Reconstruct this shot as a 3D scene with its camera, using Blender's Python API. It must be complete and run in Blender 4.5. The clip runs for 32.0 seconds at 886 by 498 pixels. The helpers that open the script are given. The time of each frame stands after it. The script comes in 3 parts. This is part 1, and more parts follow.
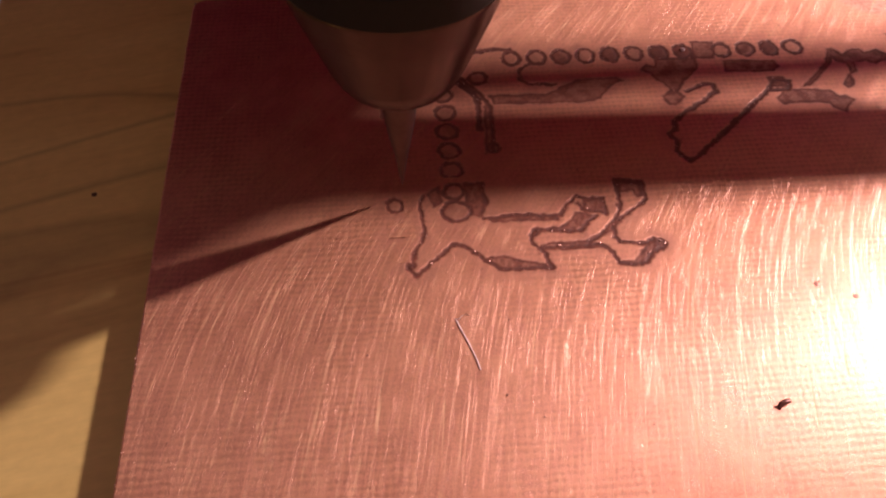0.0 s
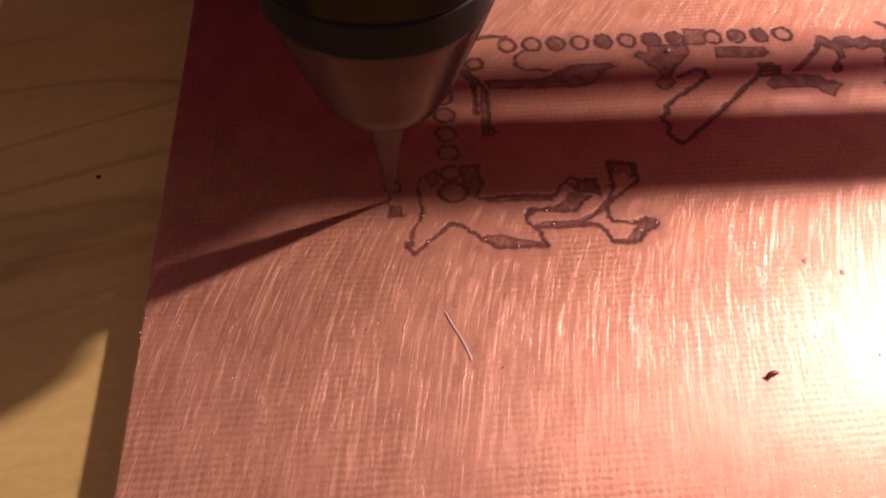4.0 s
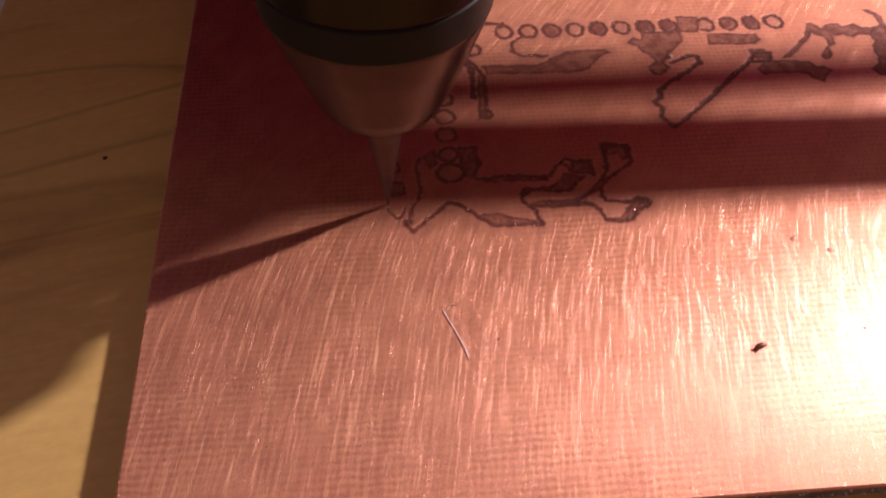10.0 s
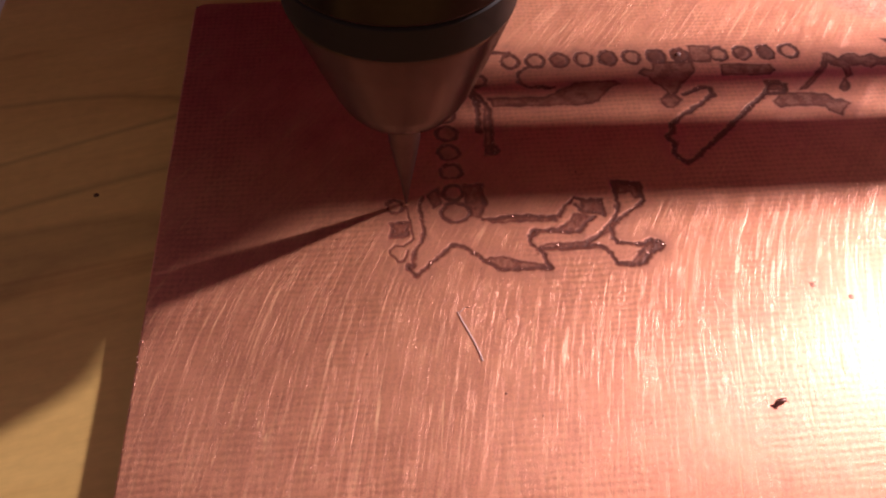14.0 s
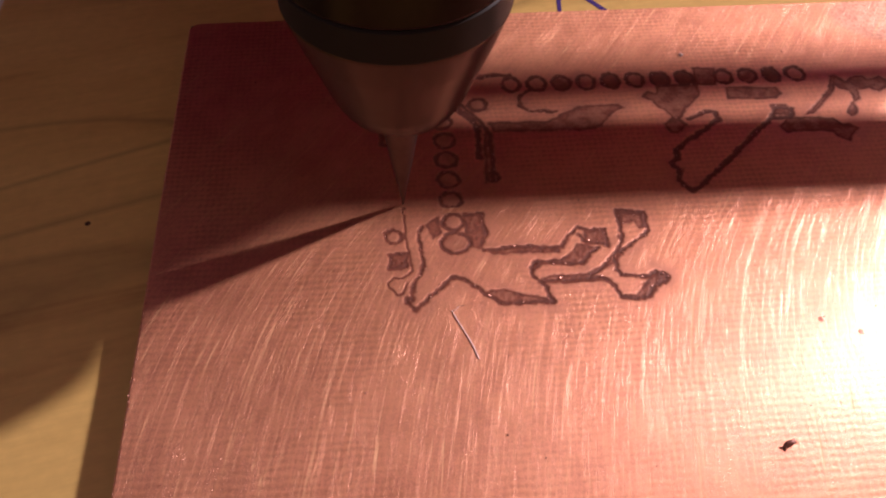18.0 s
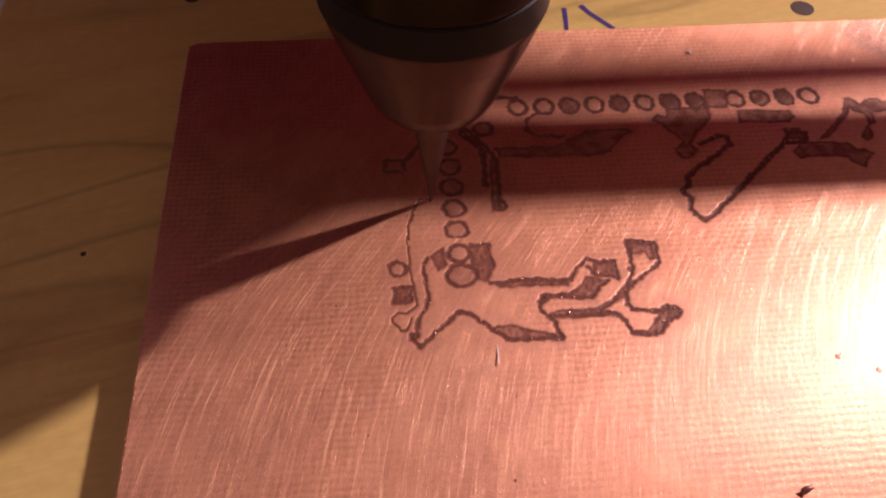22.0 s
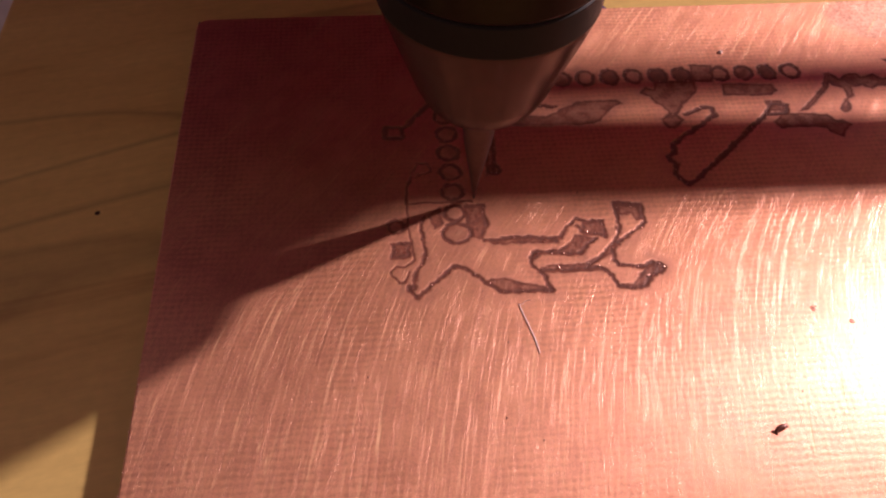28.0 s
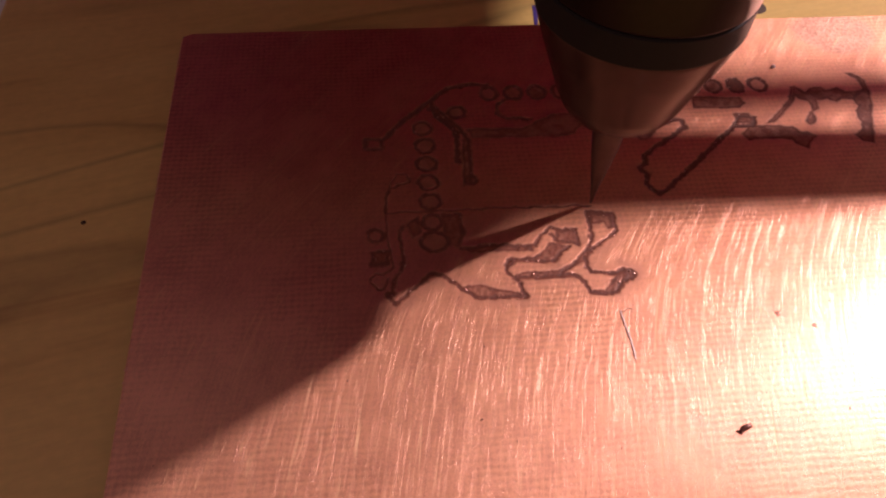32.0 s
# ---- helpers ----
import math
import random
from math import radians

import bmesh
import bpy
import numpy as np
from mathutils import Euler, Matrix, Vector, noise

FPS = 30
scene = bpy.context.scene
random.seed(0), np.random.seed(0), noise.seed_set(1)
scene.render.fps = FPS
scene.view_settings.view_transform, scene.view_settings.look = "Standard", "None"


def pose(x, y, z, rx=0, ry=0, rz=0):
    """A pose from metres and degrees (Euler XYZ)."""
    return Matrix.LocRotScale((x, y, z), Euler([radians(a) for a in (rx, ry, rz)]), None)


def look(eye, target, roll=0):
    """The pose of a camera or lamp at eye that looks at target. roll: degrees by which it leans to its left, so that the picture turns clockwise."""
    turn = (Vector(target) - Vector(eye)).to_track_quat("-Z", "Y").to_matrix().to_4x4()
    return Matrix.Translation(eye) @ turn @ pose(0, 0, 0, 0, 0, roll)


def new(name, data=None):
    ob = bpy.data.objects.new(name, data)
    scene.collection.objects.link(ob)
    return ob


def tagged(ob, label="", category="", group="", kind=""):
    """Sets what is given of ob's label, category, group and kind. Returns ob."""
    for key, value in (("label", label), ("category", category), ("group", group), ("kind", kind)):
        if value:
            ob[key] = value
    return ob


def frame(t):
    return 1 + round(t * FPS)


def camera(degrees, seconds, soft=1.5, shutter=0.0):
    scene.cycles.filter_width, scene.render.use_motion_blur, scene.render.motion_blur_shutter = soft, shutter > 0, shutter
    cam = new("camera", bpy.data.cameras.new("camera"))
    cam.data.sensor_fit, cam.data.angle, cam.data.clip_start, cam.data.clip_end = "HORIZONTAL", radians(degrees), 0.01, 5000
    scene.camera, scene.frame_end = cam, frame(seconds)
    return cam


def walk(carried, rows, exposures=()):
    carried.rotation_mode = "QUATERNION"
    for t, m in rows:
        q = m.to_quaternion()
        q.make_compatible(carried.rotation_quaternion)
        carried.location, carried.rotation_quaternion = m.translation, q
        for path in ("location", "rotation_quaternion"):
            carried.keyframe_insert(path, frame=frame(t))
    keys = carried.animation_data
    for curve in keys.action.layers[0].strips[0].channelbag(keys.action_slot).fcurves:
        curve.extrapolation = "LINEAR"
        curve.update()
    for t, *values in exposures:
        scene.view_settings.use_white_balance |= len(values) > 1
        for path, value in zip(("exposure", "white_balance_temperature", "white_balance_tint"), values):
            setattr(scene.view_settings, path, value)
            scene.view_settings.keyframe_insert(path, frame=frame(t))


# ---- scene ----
import itertools

MM = 0.001


def mm(x, y, z):
    return Vector((x * MM, y * MM, z * MM))


def held(x, y, z, pitch, yaw, roll):
    """Camera pose in millimetres and degrees: pitch from straight down, yaw and roll."""
    return (Matrix.Translation(mm(x, y, z)) @ Matrix.Rotation(radians(yaw), 4, "Z")
            @ Matrix.Rotation(radians(pitch), 4, "X") @ Matrix.Rotation(radians(roll), 4, "Z"))


# ---------------------------------------------------------------- camera
cam = camera(55.6, 32.0, soft=2.2)
walk(cam, [(t, held(*row)) for t, *row in (
    (0, -12.88, -59.93, 57.86, 37.353, -5.391, 1.139), (0.5, -12.93, -59.92, 57.94, 37.422, -5.392, 1.149),
    (1, -12.97, -59.91, 58.00, 37.428, -5.407, 1.162), (1.5, -13.13, -59.89, 58.07, 37.430, -5.408, 1.140),
    (2, -12.98, -59.85, 58.02, 37.440, -5.427, 1.213), (2.5, -12.99, -59.77, 58.00, 37.503, -5.518, 1.160),
    (3, -12.93, -59.61, 57.95, 37.578, -5.578, 1.194), (3.5, -12.99, -59.77, 58.00, 37.564, -5.621, 1.220),
    (5.5, -13.03, -59.85, 57.92, 37.360, -5.552, 1.293), (6, -13.09, -59.88, 58.02, 37.460, -5.523, 1.300),
    (6.5, -13.15, -59.90, 58.17, 37.470, -5.558, 1.302), (7, -13.08, -59.90, 58.25, 37.462, -5.594, 1.380),
    (7.5, -13.20, -59.88, 58.34, 37.544, -5.550, 1.416), (8, -13.21, -59.84, 58.41, 37.585, -5.583, 1.408),
    (8.5, -13.17, -59.86, 58.39, 37.584, -5.582, 1.363), (9, -13.17, -59.84, 58.43, 37.608, -5.595, 1.304),
    (9.5, -13.17, -59.81, 58.35, 37.596, -5.571, 1.275), (10, -13.06, -59.72, 58.22, 37.648, -5.623, 1.302),
    (10.5, -13.02, -59.82, 58.22, 37.585, -5.596, 1.358), (11, -13.02, -59.86, 58.20, 37.613, -5.586, 1.357),
    (11.5, -12.99, -59.87, 58.11, 37.582, -5.586, 1.339), (12, -12.91, -59.86, 58.12, 37.650, -5.626, 1.377),
    (12.5, -12.90, -59.81, 58.03, 37.712, -5.638, 1.445), (13, -12.91, -59.96, 58.11, 37.777, -5.668, 1.501),
    (13.5, -13.03, -59.95, 58.08, 37.788, -5.654, 1.445), (14, -13.05, -59.94, 58.04, 37.786, -5.585, 1.396),
    (14.5, -13.00, -59.94, 58.05, 37.772, -5.588, 1.414), (16.5, -13.03, -59.94, 58.08, 37.756, -5.615, 1.439),
    (17, -13.02, -59.94, 58.14, 37.756, -5.701, 1.515), (17.5, -12.91, -59.95, 58.29, 37.740, -5.804, 1.597),
    (18, -12.95, -59.95, 58.34, 37.732, -5.806, 1.643), (18.5, -13.05, -59.91, 58.34, 37.642, -5.772, 1.647),
    (19, -13.01, -59.85, 58.36, 37.534, -5.830, 1.627), (19.5, -13.07, -59.91, 58.53, 37.423, -5.847, 1.619),
    (20, -13.04, -59.95, 58.65, 37.417, -5.854, 1.619), (20.5, -13.11, -60.00, 58.76, 37.440, -5.823, 1.588),
    (21, -13.13, -59.97, 58.73, 37.406, -5.753, 1.573), (21.5, -13.08, -59.96, 58.61, 37.333, -5.800, 1.576),
    (22, -13.09, -59.96, 58.73, 37.358, -5.796, 1.667), (22.5, -13.16, -59.97, 58.72, 37.367, -5.798, 1.704),
    (23, -13.11, -60.00, 58.76, 37.339, -5.877, 1.721), (23.5, -13.21, -60.06, 58.78, 37.429, -5.860, 1.723),
    (24, -13.26, -60.17, 58.84, 37.475, -5.838, 1.733), (24.5, -13.13, -60.22, 58.83, 37.539, -5.829, 1.726),
    (25, -13.03, -60.41, 58.70, 37.545, -5.763, 1.735), (25.5, -13.13, -60.80, 58.85, 37.811, -5.781, 1.807),
    (27.5, -13.34, -61.13, 58.92, 37.889, -5.724, 1.813), (28, -13.22, -61.24, 59.00, 37.959, -5.753, 1.877),
    (28.5, -13.25, -61.43, 59.12, 38.094, -5.858, 1.907), (29, -12.97, -61.68, 59.59, 38.348, -6.051, 2.085),
    (29.5, -13.00, -61.88, 59.79, 38.469, -6.216, 2.154), (30, -12.80, -62.11, 60.01, 38.551, -6.463, 2.308),
    (30.5, -12.59, -62.16, 60.11, 38.745, -6.695, 2.483), (31, -12.58, -62.41, 60.31, 38.848, -6.900, 2.634),
    (31.5, -12.58, -62.55, 60.44, 38.839, -7.028, 2.782), (32, -12.62, -62.72, 60.62, 38.746, -7.190, 2.888))])

# ---------------------------------------------------------------- the cut
# Tool over the board, in board millimetres: seconds, x, y; and the stretches with the bit down.
TOOL_Y = -11.0
TOOLPATH = (
    (0, -11.93, -17.71), (0.5, -11.87, -18.56), (1, -11.80, -20.39), (1.5, -11.78, -21.32), (2, -11.76, -21.37), (2.5, -12.37, -21.53),
    (3, -12.98, -21.49), (3.5, -13.05, -20.34), (4.2, -12.90, -20.50), (4.9, -11.75, -20.60), (5.5, -11.71, -21.57), (6, -11.58, -22.04),
    (6.5, -12.02, -23.35), (7, -11.78, -23.52), (7.5, -12.22, -24.52), (8, -12.67, -24.57), (8.5, -12.92, -24.08), (9, -13.17, -23.77),
    (9.5, -13.20, -23.65), (10, -13.23, -23.37), (10.5, -12.98, -23.13), (11, -12.72, -22.88), (11.5, -12.07, -23.03), (12, -11.30, -22.31),
    (12.5, -11.32, -20.98), (13, -11.60, -19.97), (13.5, -11.64, -18.54), (14, -11.64, -18.45), (14.5, -11.64, -18.43), (16.5, -11.64, -18.42),
    (17, -11.64, -18.33), (17.5, -11.65, -16.96), (18, -11.66, -15.18), (18.5, -11.58, -13.79), (19, -11.02, -12.26), (19.5, -10.62, -11.46),
    (20, -10.48, -11.02), (20.5, -10.22, -10.96), (21, -9.79, -11.00), (21.5, -9.50, -10.99), (22, -9.32, -11.42), (22.5, -9.13, -11.62),
    (23, -9.22, -11.97), (23.5, -9.78, -12.24), (24, -10.45, -12.45), (24.5, -10.22, -12.46), (25, -11.03, -12.80), (25.5, -11.58, -14.01),
    (26.25, -11.58, -15.86), (27.5, -7.18, -15.87), (28, -5.52, -15.86), (28.5, -3.93, -15.86), (29, -2.04, -15.89), (29.5, -0.51, -15.91),
    (30, 1.13, -15.94), (30.5, 2.75, -15.96), (31, 4.58, -15.99), (31.5, 6.25, -16.01), (32, 7.78, -16.04))

CUTTING = ((2.25, 5.75), (7.0, 32.0))
LIFTS = ((0.0, 1.6), (1.6, 1.5), (2.25, 0.0), (5.75, 0.0), (6.1, 1.5), (6.7, 1.5), (7.0, 0.0), (32.0, 0.0))


def lift(t):
    """Height of the bit's tip over the cut at t seconds, in millimetres."""
    for a, b in zip(LIFTS, LIFTS[1:]):
        if t <= b[0]:
            return a[1] + (b[1] - a[1]) * (t - a[0]) / (b[0] - a[0])
    return 0.0


def along(t):
    """Board place of the bit at t seconds, in straight steps."""
    for a, b in zip(TOOLPATH, TOOLPATH[1:]):
        if t <= b[0]:
            k = (t - a[0]) / (b[0] - a[0])
            return a[1] + k * (b[1] - a[1]), a[2] + k * (b[2] - a[2])
    return TOOLPATH[-1][1:3]


# ---------------------------------------------------------------- light
LAMP_AT = mm(363.0, 143.0, 200.0)
world = bpy.data.worlds.new("room")
scene.world = world
world.use_nodes = True
wn = world.node_tree.nodes
wn["Background"].inputs[0].default_value = (1.0, 0.64, 0.66, 1)
wn["Background"].inputs[1].default_value = 0.23

lamp_data = bpy.data.lights.new("work_lamp_light", "SPOT")
lamp_data.energy = 12.2
lamp_data.color = (1.0, 0.785, 0.865)
lamp_data.shadow_soft_size = 0.0108
lamp_data.spot_size = radians(60)
lamp_data.spot_blend = 0.4
work_light = new("work_lamp_light", lamp_data)
work_light.matrix_world = look(LAMP_AT, mm(0, -14, 1.6))
scene.view_settings.exposure = 0.0

# ---------------------------------------------------------------- materials


def material(name):
    m = bpy.data.materials.new(name)
    m.use_nodes = True
    return m, m.node_tree.nodes, m.node_tree.links, m.node_tree.nodes["Principled BSDF"]


def node(nodes, kind, **values):
    n = nodes.new(kind)
    for key, value in values.items():
        n.inputs[key].default_value = value
    return n


def ramp(nodes, stops):
    n = nodes.new("ShaderNodeValToRGB")
    while len(n.color_ramp.elements) < len(stops):
        n.color_ramp.elements.new(0.5)
    for e, (pos, col) in zip(n.color_ramp.elements, stops):
        e.position, e.color = pos, (*col, 1)
    return n


def calc(nodes, links, op, a, b):
    n = nodes.new("ShaderNodeMath")
    n.operation = op
    for i, v in enumerate((a, b)):
        if isinstance(v, (int, float)):
            n.inputs[i].default_value = v
        else:
            links.new(v, n.inputs[i])
    return n.outputs[0]


def blend(nodes, links, fac, a, b):
    n = nodes.new("ShaderNodeMix")
    n.data_type = "RGBA"
    for socket, v in ((n.inputs[0], fac), (n.inputs[6], a), (n.inputs[7], b)):
        if isinstance(v, tuple):
            socket.default_value = (*v, 1)
        elif isinstance(v, (int, float)):
            socket.default_value = v
        else:
            links.new(v, socket)
    return n.outputs[2]


def plain(name, colour, rough, metal=0.0, grain=0.0, size=2000.0, vary=0.15):
    """A surface with grain at two scales; size is in cycles per metre."""
    m, n, l, b = material(name)
    co = n.new("ShaderNodeTexCoord").outputs["Object"]
    fine = node(n, "ShaderNodeTexNoise", Scale=size, Detail=4.0)
    wide = node(n, "ShaderNodeTexNoise", Scale=size * 0.12, Detail=3.0)
    l.new(co, fine.inputs["Vector"])
    l.new(co, wide.inputs["Vector"])
    dark = tuple(c * (1 - vary) for c in colour)
    light = tuple(min(1, c * (1 + vary)) for c in colour)
    mix = calc(n, l, "ADD", calc(n, l, "MULTIPLY", fine.outputs[0], 0.45), calc(n, l, "MULTIPLY", wide.outputs[0], 0.55))
    r = ramp(n, ((0.3, dark), (0.7, light)))
    l.new(mix, r.inputs[0])
    l.new(r.outputs[0], b.inputs["Base Color"])
    b.inputs["Roughness"].default_value = rough
    b.inputs["Metallic"].default_value = metal
    if grain:
        bump = node(n, "ShaderNodeBump", Strength=grain, Distance=0.00004)
        l.new(fine.outputs[0], bump.inputs["Height"])
        l.new(bump.outputs[0], b.inputs["Normal"])
    return m


def copper_sheet():
    """Hand-sanded copper foil: arcs of scratches, glass weave telegraphing through, milled grooves down to brown epoxy."""
    m, n, l, b = material("sanded_copper")
    co = n.new("ShaderNodeTexCoord").outputs["Object"]
    sep = n.new("ShaderNodeSeparateXYZ")
    l.new(co, sep.inputs[0])
    x = calc(n, l, "MULTIPLY", sep.outputs[0], 1000.0)
    y = calc(n, l, "MULTIPLY", sep.outputs[1], 1000.0)
    # sanding arcs: lines of constant u
    yy = calc(n, l, "ADD", y, 40.0)
    low = calc(n, l, "MINIMUM", calc(n, l, "MAXIMUM", yy, 0.0), 22.0)
    cube = calc(n, l, "MULTIPLY", calc(n, l, "MULTIPLY", low, low), low)
    high = calc(n, l, "MAXIMUM", calc(n, l, "SUBTRACT", yy, 22.0), 0.0)
    bend = calc(n, l, "ADD", calc(n, l, "MULTIPLY", yy, 0.19), calc(n, l, "ADD", calc(n, l, "MULTIPLY", cube, 0.000367), calc(n, l, "MULTIPLY", high, 0.532)))
    u = calc(n, l, "SUBTRACT", x, bend)

    def streaks(across, down, detail, seed):
        c = n.new("ShaderNodeCombineXYZ")
        l.new(calc(n, l, "MULTIPLY", u, across), c.inputs[0])
        l.new(calc(n, l, "ADD", calc(n, l, "MULTIPLY", y, down), calc(n, l, "MULTIPLY", u, across * 0.23)), c.inputs[1])
        c.inputs[2].default_value = seed
        t = node(n, "ShaderNodeTexNoise", Scale=1.0, Detail=detail, Roughness=0.65)
        l.new(c.outputs[0], t.inputs["Vector"])
        return t.outputs[0]

    hair = streaks(8.5, 0.17, 2.0, 1.3)
    broad = streaks(2.2, 0.06, 3.0, 7.7)
    # long thin scratches: the level lines of stretched noise, broken up by a second noise
    scratch = 0.0
    for across, down, width, seed, weight in ((3.6, 0.030, 0.009, 21.9, 0.95), (6.5, 0.055, 0.012, 33.1, 0.7), (2.1, 0.022, 0.0065, 5.2, 1.0), (1.2, 0.012, 0.009, 63.4, 1.0)):
        level = calc(n, l, "ABSOLUTE", calc(n, l, "SUBTRACT", streaks(across, down, 1.0, seed), 0.5), 0.0)
        line = ramp(n, ((0.0, (1.0,) * 3), (width, (0.0,) * 3)))
        l.new(level, line.inputs[0])
        broken = ramp(n, ((0.42, (0.0,) * 3), (0.58, (1.0,) * 3)))
        l.new(streaks(1.6, 0.20, 2.0, seed + 50), broken.inputs[0])
        scratch = calc(n, l, "MAXIMUM", scratch, calc(n, l, "MULTIPLY", calc(n, l, "MULTIPLY", line.outputs[0], broken.outputs[0]), weight))
    sand = node(n, "ShaderNodeTexNoise", Scale=8500.0, Detail=2.0)
    l.new(co, sand.inputs["Vector"])
    # glass weave
    wave = []
    for axis, pitch in ((x, 0.56), (y, 0.60)):
        jit = node(n, "ShaderNodeTexNoise", Scale=650.0, Detail=3.0)
        l.new(co, jit.inputs["Vector"])
        s = calc(n, l, "ADD", calc(n, l, "MULTIPLY", axis, 2 * math.pi / pitch), calc(n, l, "MULTIPLY", jit.outputs[0], 6.0))
        wave.append(calc(n, l, "SINE", s, 0.0))
    weave = calc(n, l, "ADD", calc(n, l, "MULTIPLY", wave[0], 0.7), calc(n, l, "MULTIPLY", wave[1], 1.25))
    patch = node(n, "ShaderNodeTexNoise", Scale=70.0, Detail=3.0)
    l.new(co, patch.inputs["Vector"])
    blotch = node(n, "ShaderNodeTexNoise", Scale=240.0, Detail=5.0, Roughness=0.6)
    l.new(co, blotch.inputs["Vector"])
    pr = ramp(n, ((0.40, (0.10,) * 3), (0.60, (1.0,) * 3)))
    l.new(patch.outputs[0], pr.inputs[0])
    torn = node(n, "ShaderNodeTexNoise", Scale=1500.0, Detail=2.0)
    l.new(co, torn.inputs["Vector"])
    tr = ramp(n, ((0.35, (0.0,) * 3), (0.65, (1.0,) * 3)))
    l.new(torn.outputs[0], tr.inputs[0])
    weave = calc(n, l, "MULTIPLY", calc(n, l, "MULTIPLY", weave, pr.outputs[0]), calc(n, l, "ADD", tr.outputs[0], 0.3))
    height = calc(n, l, "ADD", calc(n, l, "ADD", calc(n, l, "ADD", calc(n, l, "MULTIPLY", hair, 0.5), calc(n, l, "MULTIPLY", sand.outputs[0], 0.65)), calc(n, l, "MULTIPLY", scratch, -0.3)),
                  calc(n, l, "ADD", calc(n, l, "MULTIPLY", broad, 0.09), calc(n, l, "MULTIPLY", weave, 0.19)))
    worn = n.new("ShaderNodeAttribute")
    worn.attribute_name = "worn"
    height = calc(n, l, "MULTIPLY", height, calc(n, l, "SUBTRACT", 1.0, calc(n, l, "MULTIPLY", worn.outputs["Fac"], 0.72)))
    bump = node(n, "ShaderNodeBump", Strength=1.0, Distance=0.0000085)
    l.new(height, bump.inputs["Height"])
    # single deep scratches with steep walls
    groove = node(n, "ShaderNodeBump", Strength=1.0, Distance=0.0000020)
    l.new(calc(n, l, "MULTIPLY", scratch, calc(n, l, "SUBTRACT", calc(n, l, "MULTIPLY", worn.outputs["Fac"], 0.8), 1.0)), groove.inputs["Height"])
    l.new(bump.outputs[0], groove.inputs["Normal"])
    # colour: clean copper, slightly dulled in blotches
    col = ramp(n, ((0.31, (0.51, 0.180, 0.085)), (0.69, (0.82, 0.358, 0.188))))
    grid = calc(n, l, "ADD", calc(n, l, "MULTIPLY", weave, 0.125), calc(n, l, "MULTIPLY", hair, 0.45))
    l.new(calc(n, l, "ADD", calc(n, l, "MULTIPLY", blotch.outputs[0], 0.7), calc(n, l, "ADD", calc(n, l, "MULTIPLY", sand.outputs[0], 0.70), calc(n, l, "SUBTRACT", grid, 0.36))), col.inputs[0])
    rough = calc(n, l, "SUBTRACT", calc(n, l, "ADD", calc(n, l, "MULTIPLY", hair, 0.16), 0.48), calc(n, l, "MULTIPLY", scratch, -0.16))
    # tarnish etched at a corner of the board, mottled
    dx = calc(n, l, "SUBTRACT", x, 41.5)
    dy = calc(n, l, "SUBTRACT", y, 8.6)
    far = calc(n, l, "SQRT", calc(n, l, "ADD", calc(n, l, "MULTIPLY", dx, dx), calc(n, l, "MULTIPLY", calc(n, l, "MULTIPLY", dy, dy), 1.6)), 0.0)
    edge = calc(n, l, "ADD", far, calc(n, l, "MULTIPLY", blotch.outputs[0], 2.5))
    er = ramp(n, ((0.0, (1.0,) * 3), (1.0, (0.0,) * 3)))
    l.new(calc(n, l, "SUBTRACT", edge, 5.6), er.inputs[0])
    speck = node(n, "ShaderNodeTexVoronoi", Scale=2600.0)
    l.new(co, speck.inputs["Vector"])
    sr = ramp(n, ((0.25, (0.16, 0.09, 0.06)), (0.6, (0.62, 0.45, 0.34))))
    l.new(speck.outputs["Distance"], sr.inputs[0])
    tint = blend(n, l, calc(n, l, "MULTIPLY", tr.outputs[0], 0.35), col.outputs[0], (0.70, 0.325, 0.125))
    c1 = blend(n, l, calc(n, l, "MULTIPLY", er.outputs[0], 0.5), tint, sr.outputs[0])
    # bare metal in the scratches, lightened further to paint in their glints
    c1 = blend(n, l, calc(n, l, "MULTIPLY", calc(n, l, "SUBTRACT", 1.0, worn.outputs["Fac"]), calc(n, l, "MULTIPLY", scratch, 0.75)), c1, (0.98, 0.68, 0.40))
    # copper rubbed smooth beside the cuts, with milling dust smeared over it
    c1 = blend(n, l, calc(n, l, "MULTIPLY", worn.outputs["Fac"], 0.35), c1, (0.80, 0.36, 0.23))
    smear = ramp(n, ((0.50, (0.0,) * 3), (0.66, (1.0,) * 3)))
    l.new(blotch.outputs[0], smear.inputs[0])
    c1 = blend(n, l, calc(n, l, "MULTIPLY", calc(n, l, "MULTIPLY", worn.outputs["Fac"], smear.outputs[0]), 0.65), c1, (0.30, 0.11, 0.06))
    # milled grooves: bare epoxy and glass
    cut = n.new("ShaderNodeAttribute")
    cut.attribute_name = "cut"
    fibre = node(n, "ShaderNodeTexNoise", Scale=3500.0, Detail=4.0)
    l.new(co, fibre.inputs["Vector"])
    fr = ramp(n, ((0.35, (0.165, 0.047, 0.028)), (0.75, (0.29, 0.088, 0.048))))
    l.new(fibre.outputs[0], fr.inputs[0])
    ck = ramp(n, ((0.0, (0.0,) * 3), (0.38, (0.94,) * 3)))
    l.new(cut.outputs["Fac"], ck.inputs[0])
    dk = ramp(n, ((0.38, (0.0,) * 3), (0.85, (1.0,) * 3)))
    l.new(cut.outputs["Fac"], dk.inputs[0])
    bare = blend(n, l, dk.outputs[0], fr.outputs[0], (0.105, 0.031, 0.022))
    l.new(blend(n, l, ck.outputs[0], c1, bare), b.inputs["Base Color"])
